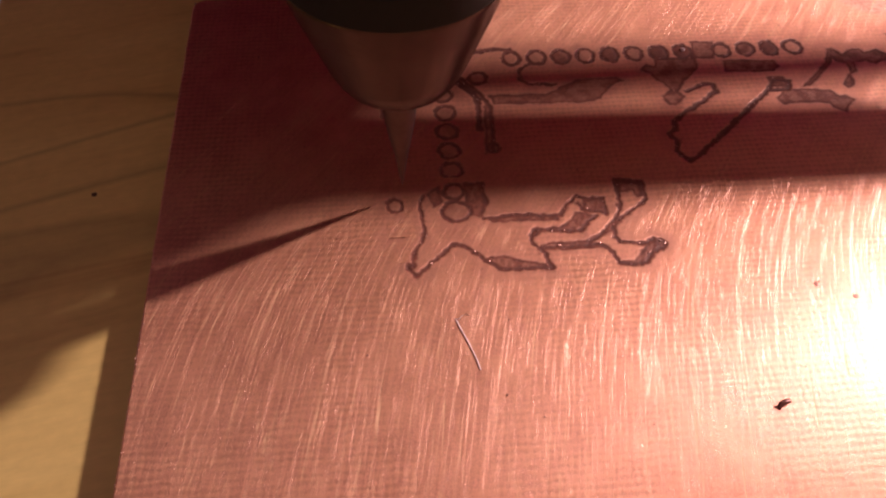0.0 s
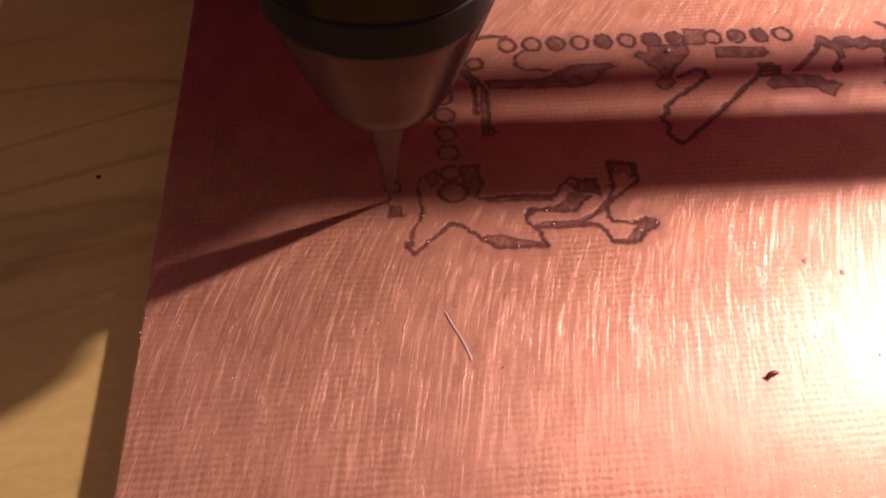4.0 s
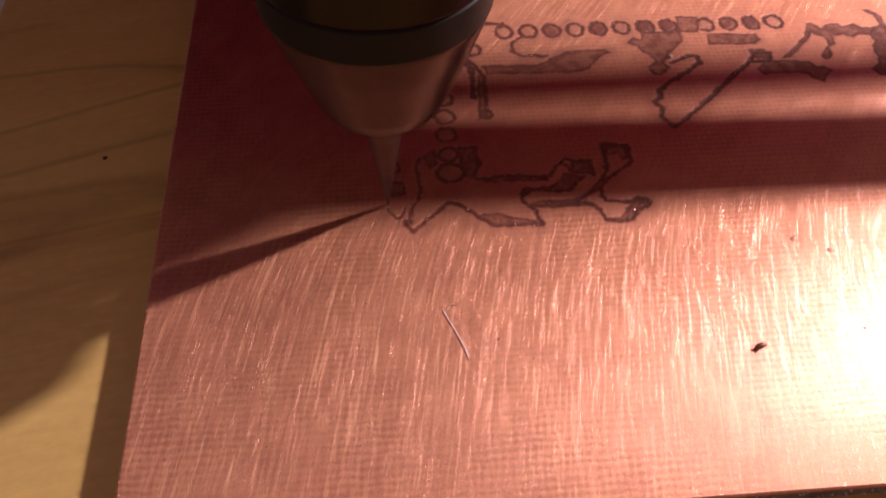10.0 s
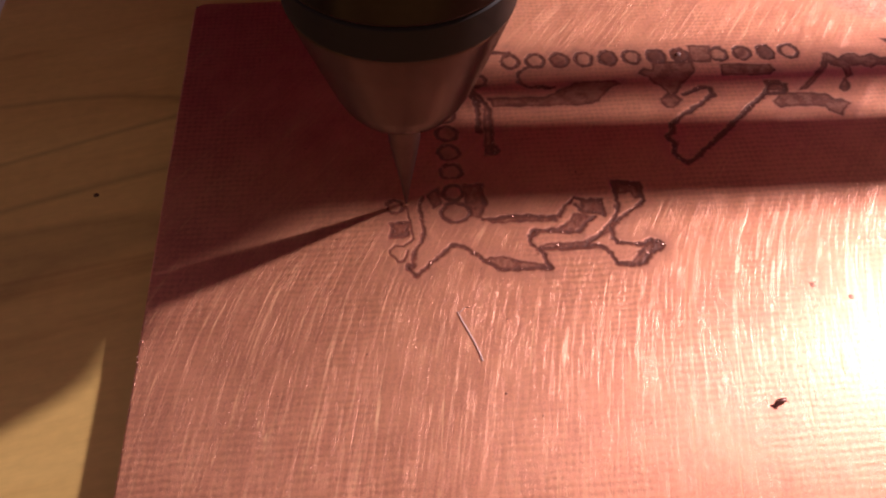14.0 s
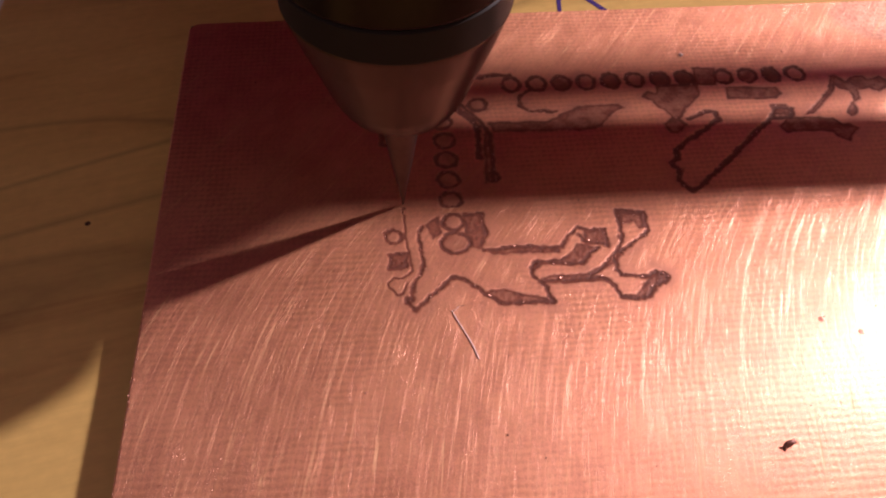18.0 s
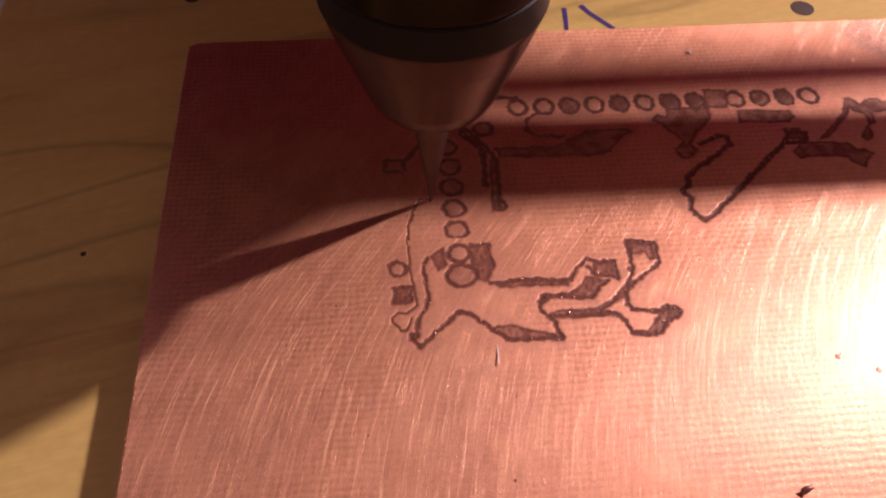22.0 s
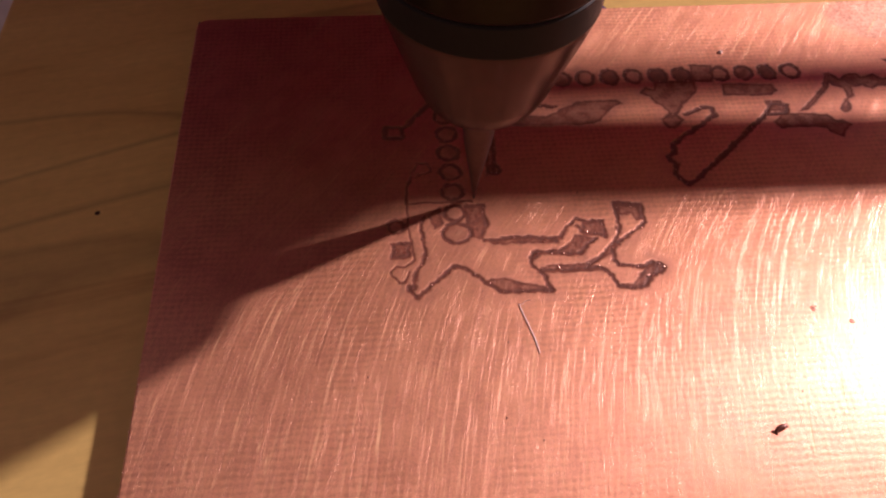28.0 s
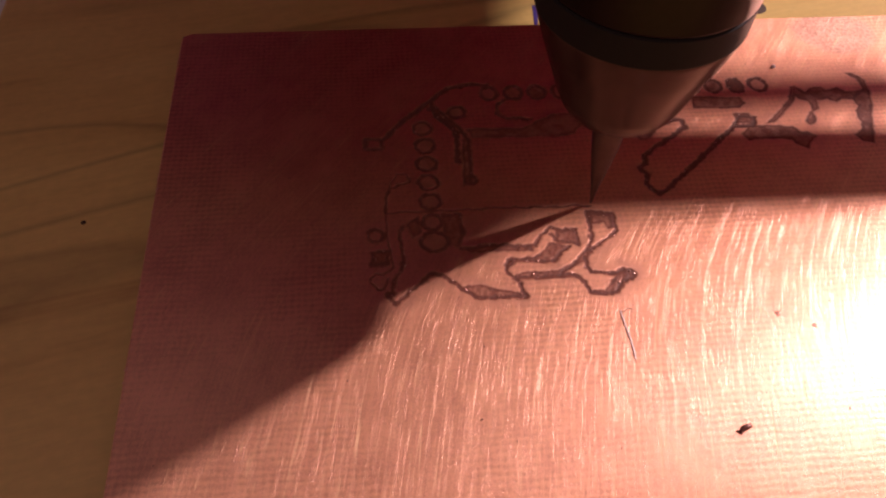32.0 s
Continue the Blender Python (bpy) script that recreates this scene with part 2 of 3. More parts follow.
    # less metallic scratches, so the painted glints show away from the lamp
    scratch_metal = calc(n, l, "SUBTRACT", 0.95, calc(n, l, "MULTIPLY", scratch, 0.40))
    l.new(calc(n, l, "MULTIPLY", calc(n, l, "SUBTRACT", 1.0, ck.outputs[0]), scratch_metal), b.inputs["Metallic"])
    l.new(calc(n, l, "ADD", calc(n, l, "MULTIPLY", er.outputs[0], 0.15), rough), b.inputs["Roughness"])
    l.new(calc(n, l, "SUBTRACT", 0.5, calc(n, l, "MULTIPLY", ck.outputs[0], 0.35)), b.inputs["Specular IOR Level"])
    # thin clear film left on the sheet
    l.new(calc(n, l, "MULTIPLY", calc(n, l, "SUBTRACT", 1.0, calc(n, l, "MAXIMUM", ck.outputs[0], scratch)), 0.35), b.inputs["Coat Weight"])
    # sanding spreads the gloss across the scratches
    across = n.new("ShaderNodeCombineXYZ")
    across.inputs[0].default_value = 1.0
    lean = calc(n, l, "ADD", calc(n, l, "ADD", calc(n, l, "MULTIPLY", calc(n, l, "MULTIPLY", low, low), 0.0001), 0.05), calc(n, l, "MULTIPLY", high, 0.022))
    l.new(calc(n, l, "MULTIPLY", lean, -1.0), across.inputs[1])
    l.new(across.outputs[0], b.inputs["Tangent"])
    b.inputs["Anisotropic"].default_value = 0.5
    b.inputs["Coat Roughness"].default_value = 0.40
    b.inputs["Coat IOR"].default_value = 1.8
    l.new(groove.outputs[0], b.inputs["Coat Normal"])
    l.new(groove.outputs[0], b.inputs["Normal"])
    # burnished ridges between the scratches: a tighter gloss stretched across the sanding
    ridge = node(n, "ShaderNodeBsdfAnisotropic", Roughness=0.305, Anisotropy=-0.42)
    l.new(blend(n, l, 0.42, col.outputs[0], (0.96, 0.71, 0.62)), ridge.inputs["Color"])
    l.new(across.outputs[0], ridge.inputs["Tangent"])
    l.new(groove.outputs[0], ridge.inputs["Normal"])
    both = n.new("ShaderNodeMixShader")
    l.new(calc(n, l, "MULTIPLY", calc(n, l, "SUBTRACT", 1.0, calc(n, l, "MAXIMUM", ck.outputs[0], scratch)), 0.42), both.inputs[0])
    l.new(b.outputs[0], both.inputs[1])
    l.new(ridge.outputs[0], both.inputs[2])
    l.new(both.outputs[0], n["Material Output"].inputs["Surface"])
    return m


def wood_board():
    """Pale plywood: long grain along x, darker late-wood lines, pores."""
    m, n, l, b = material("pale_plywood")
    co = n.new("ShaderNodeTexCoord").outputs["Object"]
    mp = n.new("ShaderNodeMapping")
    mp.vector_type = "TEXTURE"
    mp.inputs["Rotation"].default_value = (0, 0, radians(12))
    mp.inputs["Scale"].default_value = (1 / 14, 1 / 130, 1 / 60)
    l.new(co, mp.inputs[0])
    g = node(n, "ShaderNodeTexNoise", Scale=1.0, Detail=5.0, Roughness=0.55, Distortion=0.6)
    l.new(mp.outputs[0], g.inputs["Vector"])
    mp2 = n.new("ShaderNodeMapping")
    mp2.vector_type = "TEXTURE"
    mp2.inputs["Rotation"].default_value = (0, 0, radians(12))
    mp2.inputs["Scale"].default_value = (1 / 300, 1 / 1700, 1 / 400)
    l.new(co, mp2.inputs[0])
    f = node(n, "ShaderNodeTexNoise", Scale=1.0, Detail=3.0, Roughness=0.6)
    l.new(mp2.outputs[0], f.inputs["Vector"])
    r1 = ramp(n, ((0.30, (0.48, 0.29, 0.085)), (0.42, (0.66, 0.45, 0.14)), (0.72, (0.74, 0.53, 0.175))))
    l.new(g.outputs[0], r1.inputs[0])
    mp3 = n.new("ShaderNodeMapping")
    mp3.vector_type = "TEXTURE"
    mp3.inputs["Rotation"].default_value = (0, 0, radians(12))
    mp3.inputs["Scale"].default_value = (1 / 9, 1 / 46, 1 / 60)
    l.new(co, mp3.inputs[0])
    ring = node(n, "ShaderNodeTexNoise", Scale=1.0, Detail=2.0, Distortion=0.3)
    l.new(mp3.outputs[0], ring.inputs["Vector"])
    vein = ramp(n, ((0.0, (0.72,) * 3), (0.016, (1.0,) * 3)))
    l.new(calc(n, l, "ABSOLUTE", calc(n, l, "SUBTRACT", ring.outputs[0], 0.52), 0.0), vein.inputs[0])
    speckle = node(n, "ShaderNodeTexNoise", Scale=900.0, Detail=4.0)
    l.new(co, speckle.inputs["Vector"])
    r2 = ramp(n, ((0.30, (0.88,) * 3), (0.65, (1.04,) * 3)))
    l.new(calc(n, l, "ADD", calc(n, l, "MULTIPLY", f.outputs[0], 0.55), calc(n, l, "MULTIPLY", speckle.outputs[0], 0.45)), r2.inputs[0])
    mul = n.new("ShaderNodeMix")
    mul.data_type, mul.blend_type = "RGBA", "MULTIPLY"
    mul.inputs[0].default_value = 1.0
    l.new(r1.outputs[0], mul.inputs[6])
    l.new(r2.outputs[0], mul.inputs[7])
    lined = n.new("ShaderNodeMix")
    lined.data_type, lined.blend_type = "RGBA", "MULTIPLY"
    lined.inputs[0].default_value = 1.0
    l.new(mul.outputs[2], lined.inputs[6])
    l.new(vein.outputs[0], lined.inputs[7])
    l.new(lined.outputs[2], b.inputs["Base Color"])
    b.inputs["Roughness"].default_value = 0.4
    bump = node(n, "ShaderNodeBump", Strength=0.35, Distance=0.00005)
    l.new(f.outputs[0], bump.inputs["Height"])
    l.new(bump.outputs[0], b.inputs["Normal"])
    return m


COPPER = copper_sheet()
COLLAR = plain("darkened_collar_steel", (0.030, 0.022, 0.019), 0.28, 1.0, grain=0.1, size=1500)
WOOD = wood_board()
EPOXY = plain("epoxy_glass_edge", (0.13, 0.105, 0.095), 0.55, grain=0.8, size=3000, vary=0.8)
STEEL = plain("satin_nut_steel", (0.125, 0.094, 0.078), 0.24, 1.0, grain=0.1, size=1500)
BLACK = plain("black_oxide_steel", (0.017, 0.012, 0.009), 0.5, 0.0, grain=0.1, size=1500)
BLACK.node_tree.nodes["Principled BSDF"].inputs["Specular IOR Level"].default_value = 0.12
CARBIDE = plain("ground_carbide", (0.20, 0.145, 0.125), 0.38, 1.0, grain=0.1, size=3000)
ROD = plain("rail_steel", (0.40, 0.38, 0.36), 0.3, 1.0)
# Red chosen so that unseen spindle parts tint the shaded copper.
BODY = plain("unseen_red_paint", (0.24, 0.007, 0.18), 0.55, 0.0)
INK = plain("violet_ink", (0.045, 0.02, 0.16), 0.6, size=4000, vary=0.3)
BASE = plain("pale_grey_aluminium", (0.72, 0.70, 0.68), 0.5, size=600)
TABLE = plain("grey_table_top", (0.55, 0.53, 0.50), 0.6, size=300)
PLATE = plain("red_reflected_plate", (0.31, 0.008, 0.24), 0.6, size=400)
BURR = plain("bright_burr", (0.72, 0.40, 0.30), 0.40, 1.0, size=5000)
SWARF = plain("copper_swarf", (0.70, 0.36, 0.26), 0.35, 1.0, size=4000, vary=0.3)
# Near-white stand-in for the streak and spot of light on the copper.
PALE = plain("painted_glint", (0.86, 0.70, 0.62), 0.35, 0.0, size=5000, vary=0.05)
FRAY = plain("frayed_glass", (0.62, 0.56, 0.52), 0.4, size=4000, vary=0.5)
FLAKE = plain("dark_swarf_flake", (0.24, 0.09, 0.06), 0.35, 0.3, size=5000, vary=0.4)
HOLE = plain("dark_hole_knot", (0.060, 0.030, 0.014), 0.8, size=3000, vary=0.3)

# ---------------------------------------------------------------- mesh helpers


def mesh(name, verts, faces, mat, smooth=False):
    me = bpy.data.meshes.new(name)
    me.from_pydata([Vector(v) * MM for v in verts], [], faces)
    me.materials.append(mat)
    if smooth:
        me.shade_smooth()
    me.update()
    return me


def part(name, me, parent, label=""):
    ob = new(name, me)
    ob.parent = parent
    return tagged(ob, label) if label else ob


def thing(name, label, category, at=None, group="", kind="", me=None):
    ob = new(name, me)
    if at is not None:
        ob.matrix_world = at
    return tagged(ob, label, category, group, kind)


def lathe(name, profile, mat, turns=96, smooth=True):
    """A solid of revolution about z from (radius, height) pairs."""
    verts, faces = [], []
    if smooth:
        # holding loops, so that flanks stay straight and edges stay tight
        fine = []
        for (r0, z0), (r1, z1) in zip(profile, profile[1:]):
            fine += [(r0, z0)] + [(r0 + (r1 - r0) * k, z0 + (z1 - z0) * k) for k in (0.06, 0.94)]
        profile = fine + [profile[-1]]
    for r, z in profile:
        verts += [(r * math.cos(2 * math.pi * i / turns), r * math.sin(2 * math.pi * i / turns), z) for i in range(turns)]
    k = len(profile)
    for j, i in itertools.product(range(k - 1), range(turns)):
        a, b = j * turns + i, j * turns + (i + 1) % turns
        faces.append((a, b, b + turns, a + turns))
    faces.append(tuple(range(turns - 1, -1, -1)))
    faces.append(tuple((k - 1) * turns + i for i in range(turns)))
    me = mesh(name, verts, faces, mat, smooth)
    return me


def box(name, x0, x1, y0, y1, z0, z1, mat, bevel=0.3):
    bm = bmesh.new()
    bmesh.ops.create_cube(bm, size=1)
    for v in bm.verts:
        v.co = mm(*(a + (b - a) * (c + 0.5) for a, b, c in zip((x0, y0, z0), (x1, y1, z1), v.co)))
    if bevel:
        bmesh.ops.bevel(bm, geom=bm.edges[:], offset=bevel * MM, segments=2, affect="EDGES", profile=0.6)
    me = bpy.data.meshes.new(name)
    bm.to_mesh(me)
    bm.free()
    me.materials.append(mat)
    return me


def rod(name, x0, x1, y, z, r, mat):
    me = lathe(name, ((r - 0.4, 0), (r, 0.4), (r, x1 - x0 - 0.4), (r - 0.4, x1 - x0)), mat, 40)
    me.transform(Matrix.Translation(mm(x0, y, z)) @ Matrix.Rotation(radians(90), 4, "Y"))
    return me


# ---------------------------------------------------------------- the room and the machine
table = thing("table", "pale grey table top under the milling machine", "table", kind="structure",
              me=box("table", -700, 700, -600, 700, -60, -40, TABLE, 1))
thing("machine_table", "pale grey metal machine table under the sliding board", "machine table", kind="structure", me=box("machine_table", -130, 120, -170, 50, -40, -12.6, BASE, 1))
# bed: a wooden spoil board that slides along y; its origin is the board's first pad
bed = thing("spoil_board", "pale plywood spoil board that slides under the spindle", "wooden board")
part("panel", box("panel", -55, 90, -110, 75, -12, -0.02, WOOD, 0.5), bed)

# copper board
BOARD = (-33.08, 68.5, -51.73, 11.70)
board = thing("copper_board", "bare copper-clad circuit board with milled traces lying on the wood", "circuit board")
part("substrate", box("substrate", BOARD[0], BOARD[1], BOARD[2], BOARD[3], 0, 1.25, EPOXY, 0.12), board, "brown epoxy glass core")

# ---------------------------------------------------------------- milled traces, in board millimetres: width and corners
PITCH = 2.54
STROKES = {
    "belly_edge": (0.30, (-11.43, -25.5), (-12.0, -25.36), (-11.27, -26.54), (-10.28, -25.68), (-8.62, -24.11), (-7.7, -23.47), (-6.98, -23.63),
                   (-5.62, -24.95), (-4.33, -26.3), (-1.79, -26.42), (0.06, -26.44), (-0.29, -25.53), (-0.26, -24.79), (-1.22, -23.91),
                   (-1.35, -22.92), (-0.79, -22.29), (2.93, -22.76), (3.71, -22.14), (4.75, -21.19)),
    "neck": (0.30, (-10.2, -17.9), (-10.5, -18.8), (-10.44, -20.06), (-10.36, -21.65), (-10.54, -22.95), (-11.03, -23.52), (-11.36, -24.45), (-11.43, -25.5)),
    "spine": (0.24, (-5.01, -20.82), (-2.48, -20.59), (0.2, -20.77), (1.71, -20.87), (2.38, -19.76), (3.39, -18.76), (3.96, -19.09),
              (5.74, -19.15), (5.61, -20.96), (4.77, -20.61), (3.59, -20.25), (3.37, -19.65)),
    "limb": (0.20, (-0.18, -24.31), (3.42, -24.34), (4.38, -23.47), (6.34, -21.58), (6.89, -20.58)),
    "kite": (0.26, (6.34, -21.58), (6.63, -21.77), (9.57, -19.47), (9.62, -17.41), (7.21, -17.07), (7.15, -18.71), (6.89, -20.58)),
    "leg": (0.30, (3.42, -24.34), (4.23, -24.23), (4.9, -24.6), (5.4, -25.28), (5.76, -26.36), (7.23, -26.57), (8.08, -26.26), (8.56, -25.6),
            (9.66, -24.92), (10.07, -24.41), (9.23, -24.02), (8.18, -24.5), (7.3, -24.27), (6.25, -24.15), (5.92, -23.52), (5.92, -22.41)),
    "square": (0.20, (-13.14, -20.76), (-11.63, -20.74), (-11.69, -22.20), (-13.21, -22.24), (-13.14, -20.76)),
    "block": (0.20, (-6.19, -16.67), (-4.83, -16.7), (-4.67, -18.76), (-4.9, -19.91)),
    "double_inner": (0.42, (-6.47, -2.06), (-4.29, -4.76), (-4.09, -6.81), (-4.23, -9.96)),
    "double_outer": (0.36, (-5.9, -1.86), (-3.87, -4.79), (-3.04, -6.88), (-3.09, -10.37), (-3.29, -12.3)),
    "hook": (0.26, (1.77, -0.93), (0.5, -2.02), (0.49, -3.25), (1.22, -3.91), (3.92, -4.07)),
    "outer": (0.46, (-11.6, -6.61), (-10.75, -5.43), (-8.92, -3.44), (-6.4, -0.97), (-4.13, 1.17), (-1.97, 1.52), (0.0, 1.4)),
    "outer_return": (0.40, (-6.28, -0.97), (-5.99, -3.16), (-3.9, -5.79)),
    "tail_pad": (0.33, (-13.28, -6.28), (-11.59, -6.37), (-11.65, -7.81), (-13.32, -7.72), (-13.28, -6.28)),
    "slab": (0.44, (16.67, -6.07), (18.42, -5.13), (19.67, -5.2), (19.66, -6.18), (14.38, -10.04), (14.3, -11.14), (13.57, -11.71),
             (14.17, -12.63), (13.74, -13.86), (14.62, -15.35), (15.48, -14.82), (18.98, -11.71), (24.56, -6.56), (25.85, -4.9),
             (27.36, -5.07), (26.92, -6.33), (24.82, -6.28)),
}
AREAS = {
    "finger": ((-1.54, -23.05), (-0.87, -22.32), (1.32, -22.13), (2.41, -21.36), (2.94, -20.53), (4.04, -20.78), (4.73, -21.17), (3.08, -22.81), (-0.32, -22.69), (-1.00, -23.20)),
    "finger_pad": ((3.81, -19.24), (5.54, -19.06), (5.55, -20.88), (3.57, -20.75)),
    "spine_band": ((-4.88, -20.69), (-2.60, -20.62), (1.39, -20.89), (1.32, -21.34), (-0.83, -21.42), (-4.33, -21.24)),
    "limb": ((-0.94, -24.56), (0.03, -23.71), (3.34, -23.88), (4.31, -23.23), (5.41, -22.47), (5.98, -21.60), (7.06, -21.22), (6.07, -22.91), (4.78, -23.26), (3.66, -24.17), (5.12, -24.76), (2.80, -24.76)),
    "foot": ((7.96, -25.12), (9.01, -24.05), (9.78, -24.54), (8.64, -25.76), (7.37, -26.62), (5.86, -26.62), (5.62, -26.29), (7.04, -26.07)),
    "kite_top": ((7.30, -17.24), (9.49, -17.45), (9.40, -19.08), (8.70, -19.33), (8.42, -18.41), (7.36, -18.76)),
    "belly_band": ((-5.48, -25.10), (-3.87, -24.94), (-2.80, -25.39), (-0.39, -25.98), (-0.11, -26.52), (-4.27, -26.28)),
    "block": ((-6.42, -16.65), (-4.86, -16.75), (-4.70, -18.60), (-5.05, -20.70), (-6.00, -20.50), (-6.30, -19.00)),
    "petals": ((-9.38, -17.19), (-8.62, -16.75), (-8.45, -18.00), (-8.54, -18.74), (-9.29, -19.28), (-9.90, -17.76)),
    "square": ((-13.17, -20.75), (-11.63, -20.74), (-11.67, -22.13), (-13.23, -22.19)),
    "bar": ((-3.04, -5.31), (3.00, -5.42), (4.51, -4.44), (5.96, -3.62), (9.00, -3.44), (10.09, -3.42), (10.69, -4.01), (9.60, -4.67), (7.95, -6.44), (7.16, -6.92), (-2.60, -6.65)),
    "blob": ((12.81, -2.57), (13.62, -1.67), (14.38, -2.10), (14.47, -1.15), (16.26, -0.88), (18.96, -1.24), (18.79, -2.37), (17.80, -3.62), (16.81, -4.67), (15.99, -6.06), (16.40, -6.80), (15.17, -7.95), (14.52, -7.74), (14.06, -6.65), (15.13, -5.65), (14.67, -4.53), (13.96, -3.94), (13.77, -3.18)),
    "bar_short": ((21.53, -1.57), (26.77, -1.88), (27.14, -2.86), (26.28, -3.65), (21.47, -3.36)),
    "slab_nose": ((25.31, -4.42), (27.04, -4.34), (27.07, -6.17), (26.41, -5.95), (25.25, -5.79)),
    "bar_long": ((25.27, -7.54), (25.96, -6.87), (26.48, -6.36), (29.36, -6.45), (31.00, -6.65), (31.69, -7.59), (32.34, -7.45), (32.97, -8.20), (31.46, -10.03), (30.72, -9.46), (30.32, -8.57), (28.74, -8.29), (25.84, -8.37)),
    "crown_band": ((32.72, -1.22), (33.58, -0.59), (34.23, -1.41), (35.44, -0.70), (36.29, -0.65), (36.65, -1.36), (38.11, -0.86), (38.72, -1.59), (40.37, -1.59), (39.38, -2.79), (37.97, -2.70), (37.08, -3.22), (36.43, -2.61), (35.10, -2.81), (34.93, -3.94), (34.11, -4.64), (33.97, -6.02), (32.96, -6.59), (32.71, -5.94), (33.88, -4.44), (34.17, -2.95), (33.21, -2.50)),
    "tri_edge": ((28.34, -6.16), (32.07, -2.58), (32.92, -0.51), (33.57, -0.45), (32.80, -2.63), (29.47, -5.86)),
    "side": ((39.86, 1.63), (40.73, 1.38), (41.56, 0.22), (41.57, -1.76), (38.81, -9.45), (37.76, -9.21), (37.23, -8.30), (38.24, -7.46), (38.71, -6.59), (38.61, -5.48), (38.72, -4.74), (39.34, -3.84), (39.07, -2.77), (40.37, -1.59), (41.02, -1.24), (40.73, 0.57)),
    "pads_link": ((19.03, 1.49), (21.39, 1.36), (20.91, -1.34), (18.48, -1.20)),
    "post": ((-3.57, -6.77), (-2.71, -6.82), (-3.03, -12.76), (-4.06, -13.09)),
}
RINGS = [(i * PITCH, 0.0, 0.88, 1.0) for i in range(8)] + [(7 * PITCH + 4.064 + i * PITCH, 0.0, 0.88, 1.0) for i in range(4)]
RINGS += [(-7.4, -17.49 + i * 2.5, 0.92, 0.92) for i in range(6)]
RINGS += [(-7.36, -19.86, 1.2, 1.15), (-3.81, -2.76, 0.85, 0.8), (-12.62, -18.82, 0.74, 0.76), (-3.29, -12.4, 0.5, 0.5)]
# how far the copper inside a pad has been rubbed off
PAD_FILL = {(round(x, 1), 0.0): k for x, k in zip([i * PITCH for i in range(8)] + [7 * PITCH + 4.064 + i * PITCH for i in range(4)],
                                                  (0.2, 0.3, 0.7, 0.2, 1.0, 0.4, 1.0, 1.0, 0.4, 0.7, 1.0, 0.2))}
PAD_FILL[(-7.4, -17.5)] = 0.1
PAD_FILL[(-12.6, -18.8)] = 0.2


def near_line(px, py, points):
    """Distance of every grid point to an open line of corners."""
    best = np.full(px.shape, 1e9)
    for (ax, ay), (bx, by) in zip(points, points[1:]):
        dx, dy = bx - ax, by - ay
        k = np.clip(((px - ax) * dx + (py - ay) * dy) / (dx * dx + dy * dy + 1e-9), 0, 1)
        best = np.minimum(best, np.hypot(px - ax - k * dx, py - ay - k * dy))
    return best


def inside(px, py, points):
    hit = np.zeros(px.shape, bool)
    for (ax, ay), (bx, by) in zip(points, points[1:] + points[:1]):
        hit ^= ((ay > py) != (by > py)) & (px < (bx - ax) * (py - ay) / (by - ay + 1e-12) + ax)
    return hit


def rough_field(shape, cell):
    """Smooth random field in -1..1, one knot every `cell` steps."""
    g = np.random.rand(shape[0] // cell + 3, shape[1] // cell + 3) * 2 - 1
    i, j = np.arange(shape[0]) / cell, np.arange(shape[1]) / cell
    i0, j0 = i.astype(int), j.astype(int)
    fi, fj = (i - i0)[:, None], (j - j0)[None, :]
    a, b = g[i0][:, j0], g[i0][:, j0 + 1]
    c, d = g[i0 + 1][:, j0], g[i0 + 1][:, j0 + 1]
    return (a * (1 - fj) + b * fj) * (1 - fi) + (c * (1 - fj) + d * fj) * fi


def cut_runs():
    """Stretches of the tool path with the bit down, as lists of (seconds, x, y) every eighth of a second."""
    runs, now = [], []
    t = 0.0
    while t <= 32.0:
        down = any(a <= t <= b for a, b in CUTTING)
        if down:
            x, y = along(t)
            now.append((t, x, y - 0.3))
        elif now:
            runs.append(now)
            now = []
        t = round(t + 0.125, 3)
    return runs + ([now] if now else [])


RUNS = cut_runs()


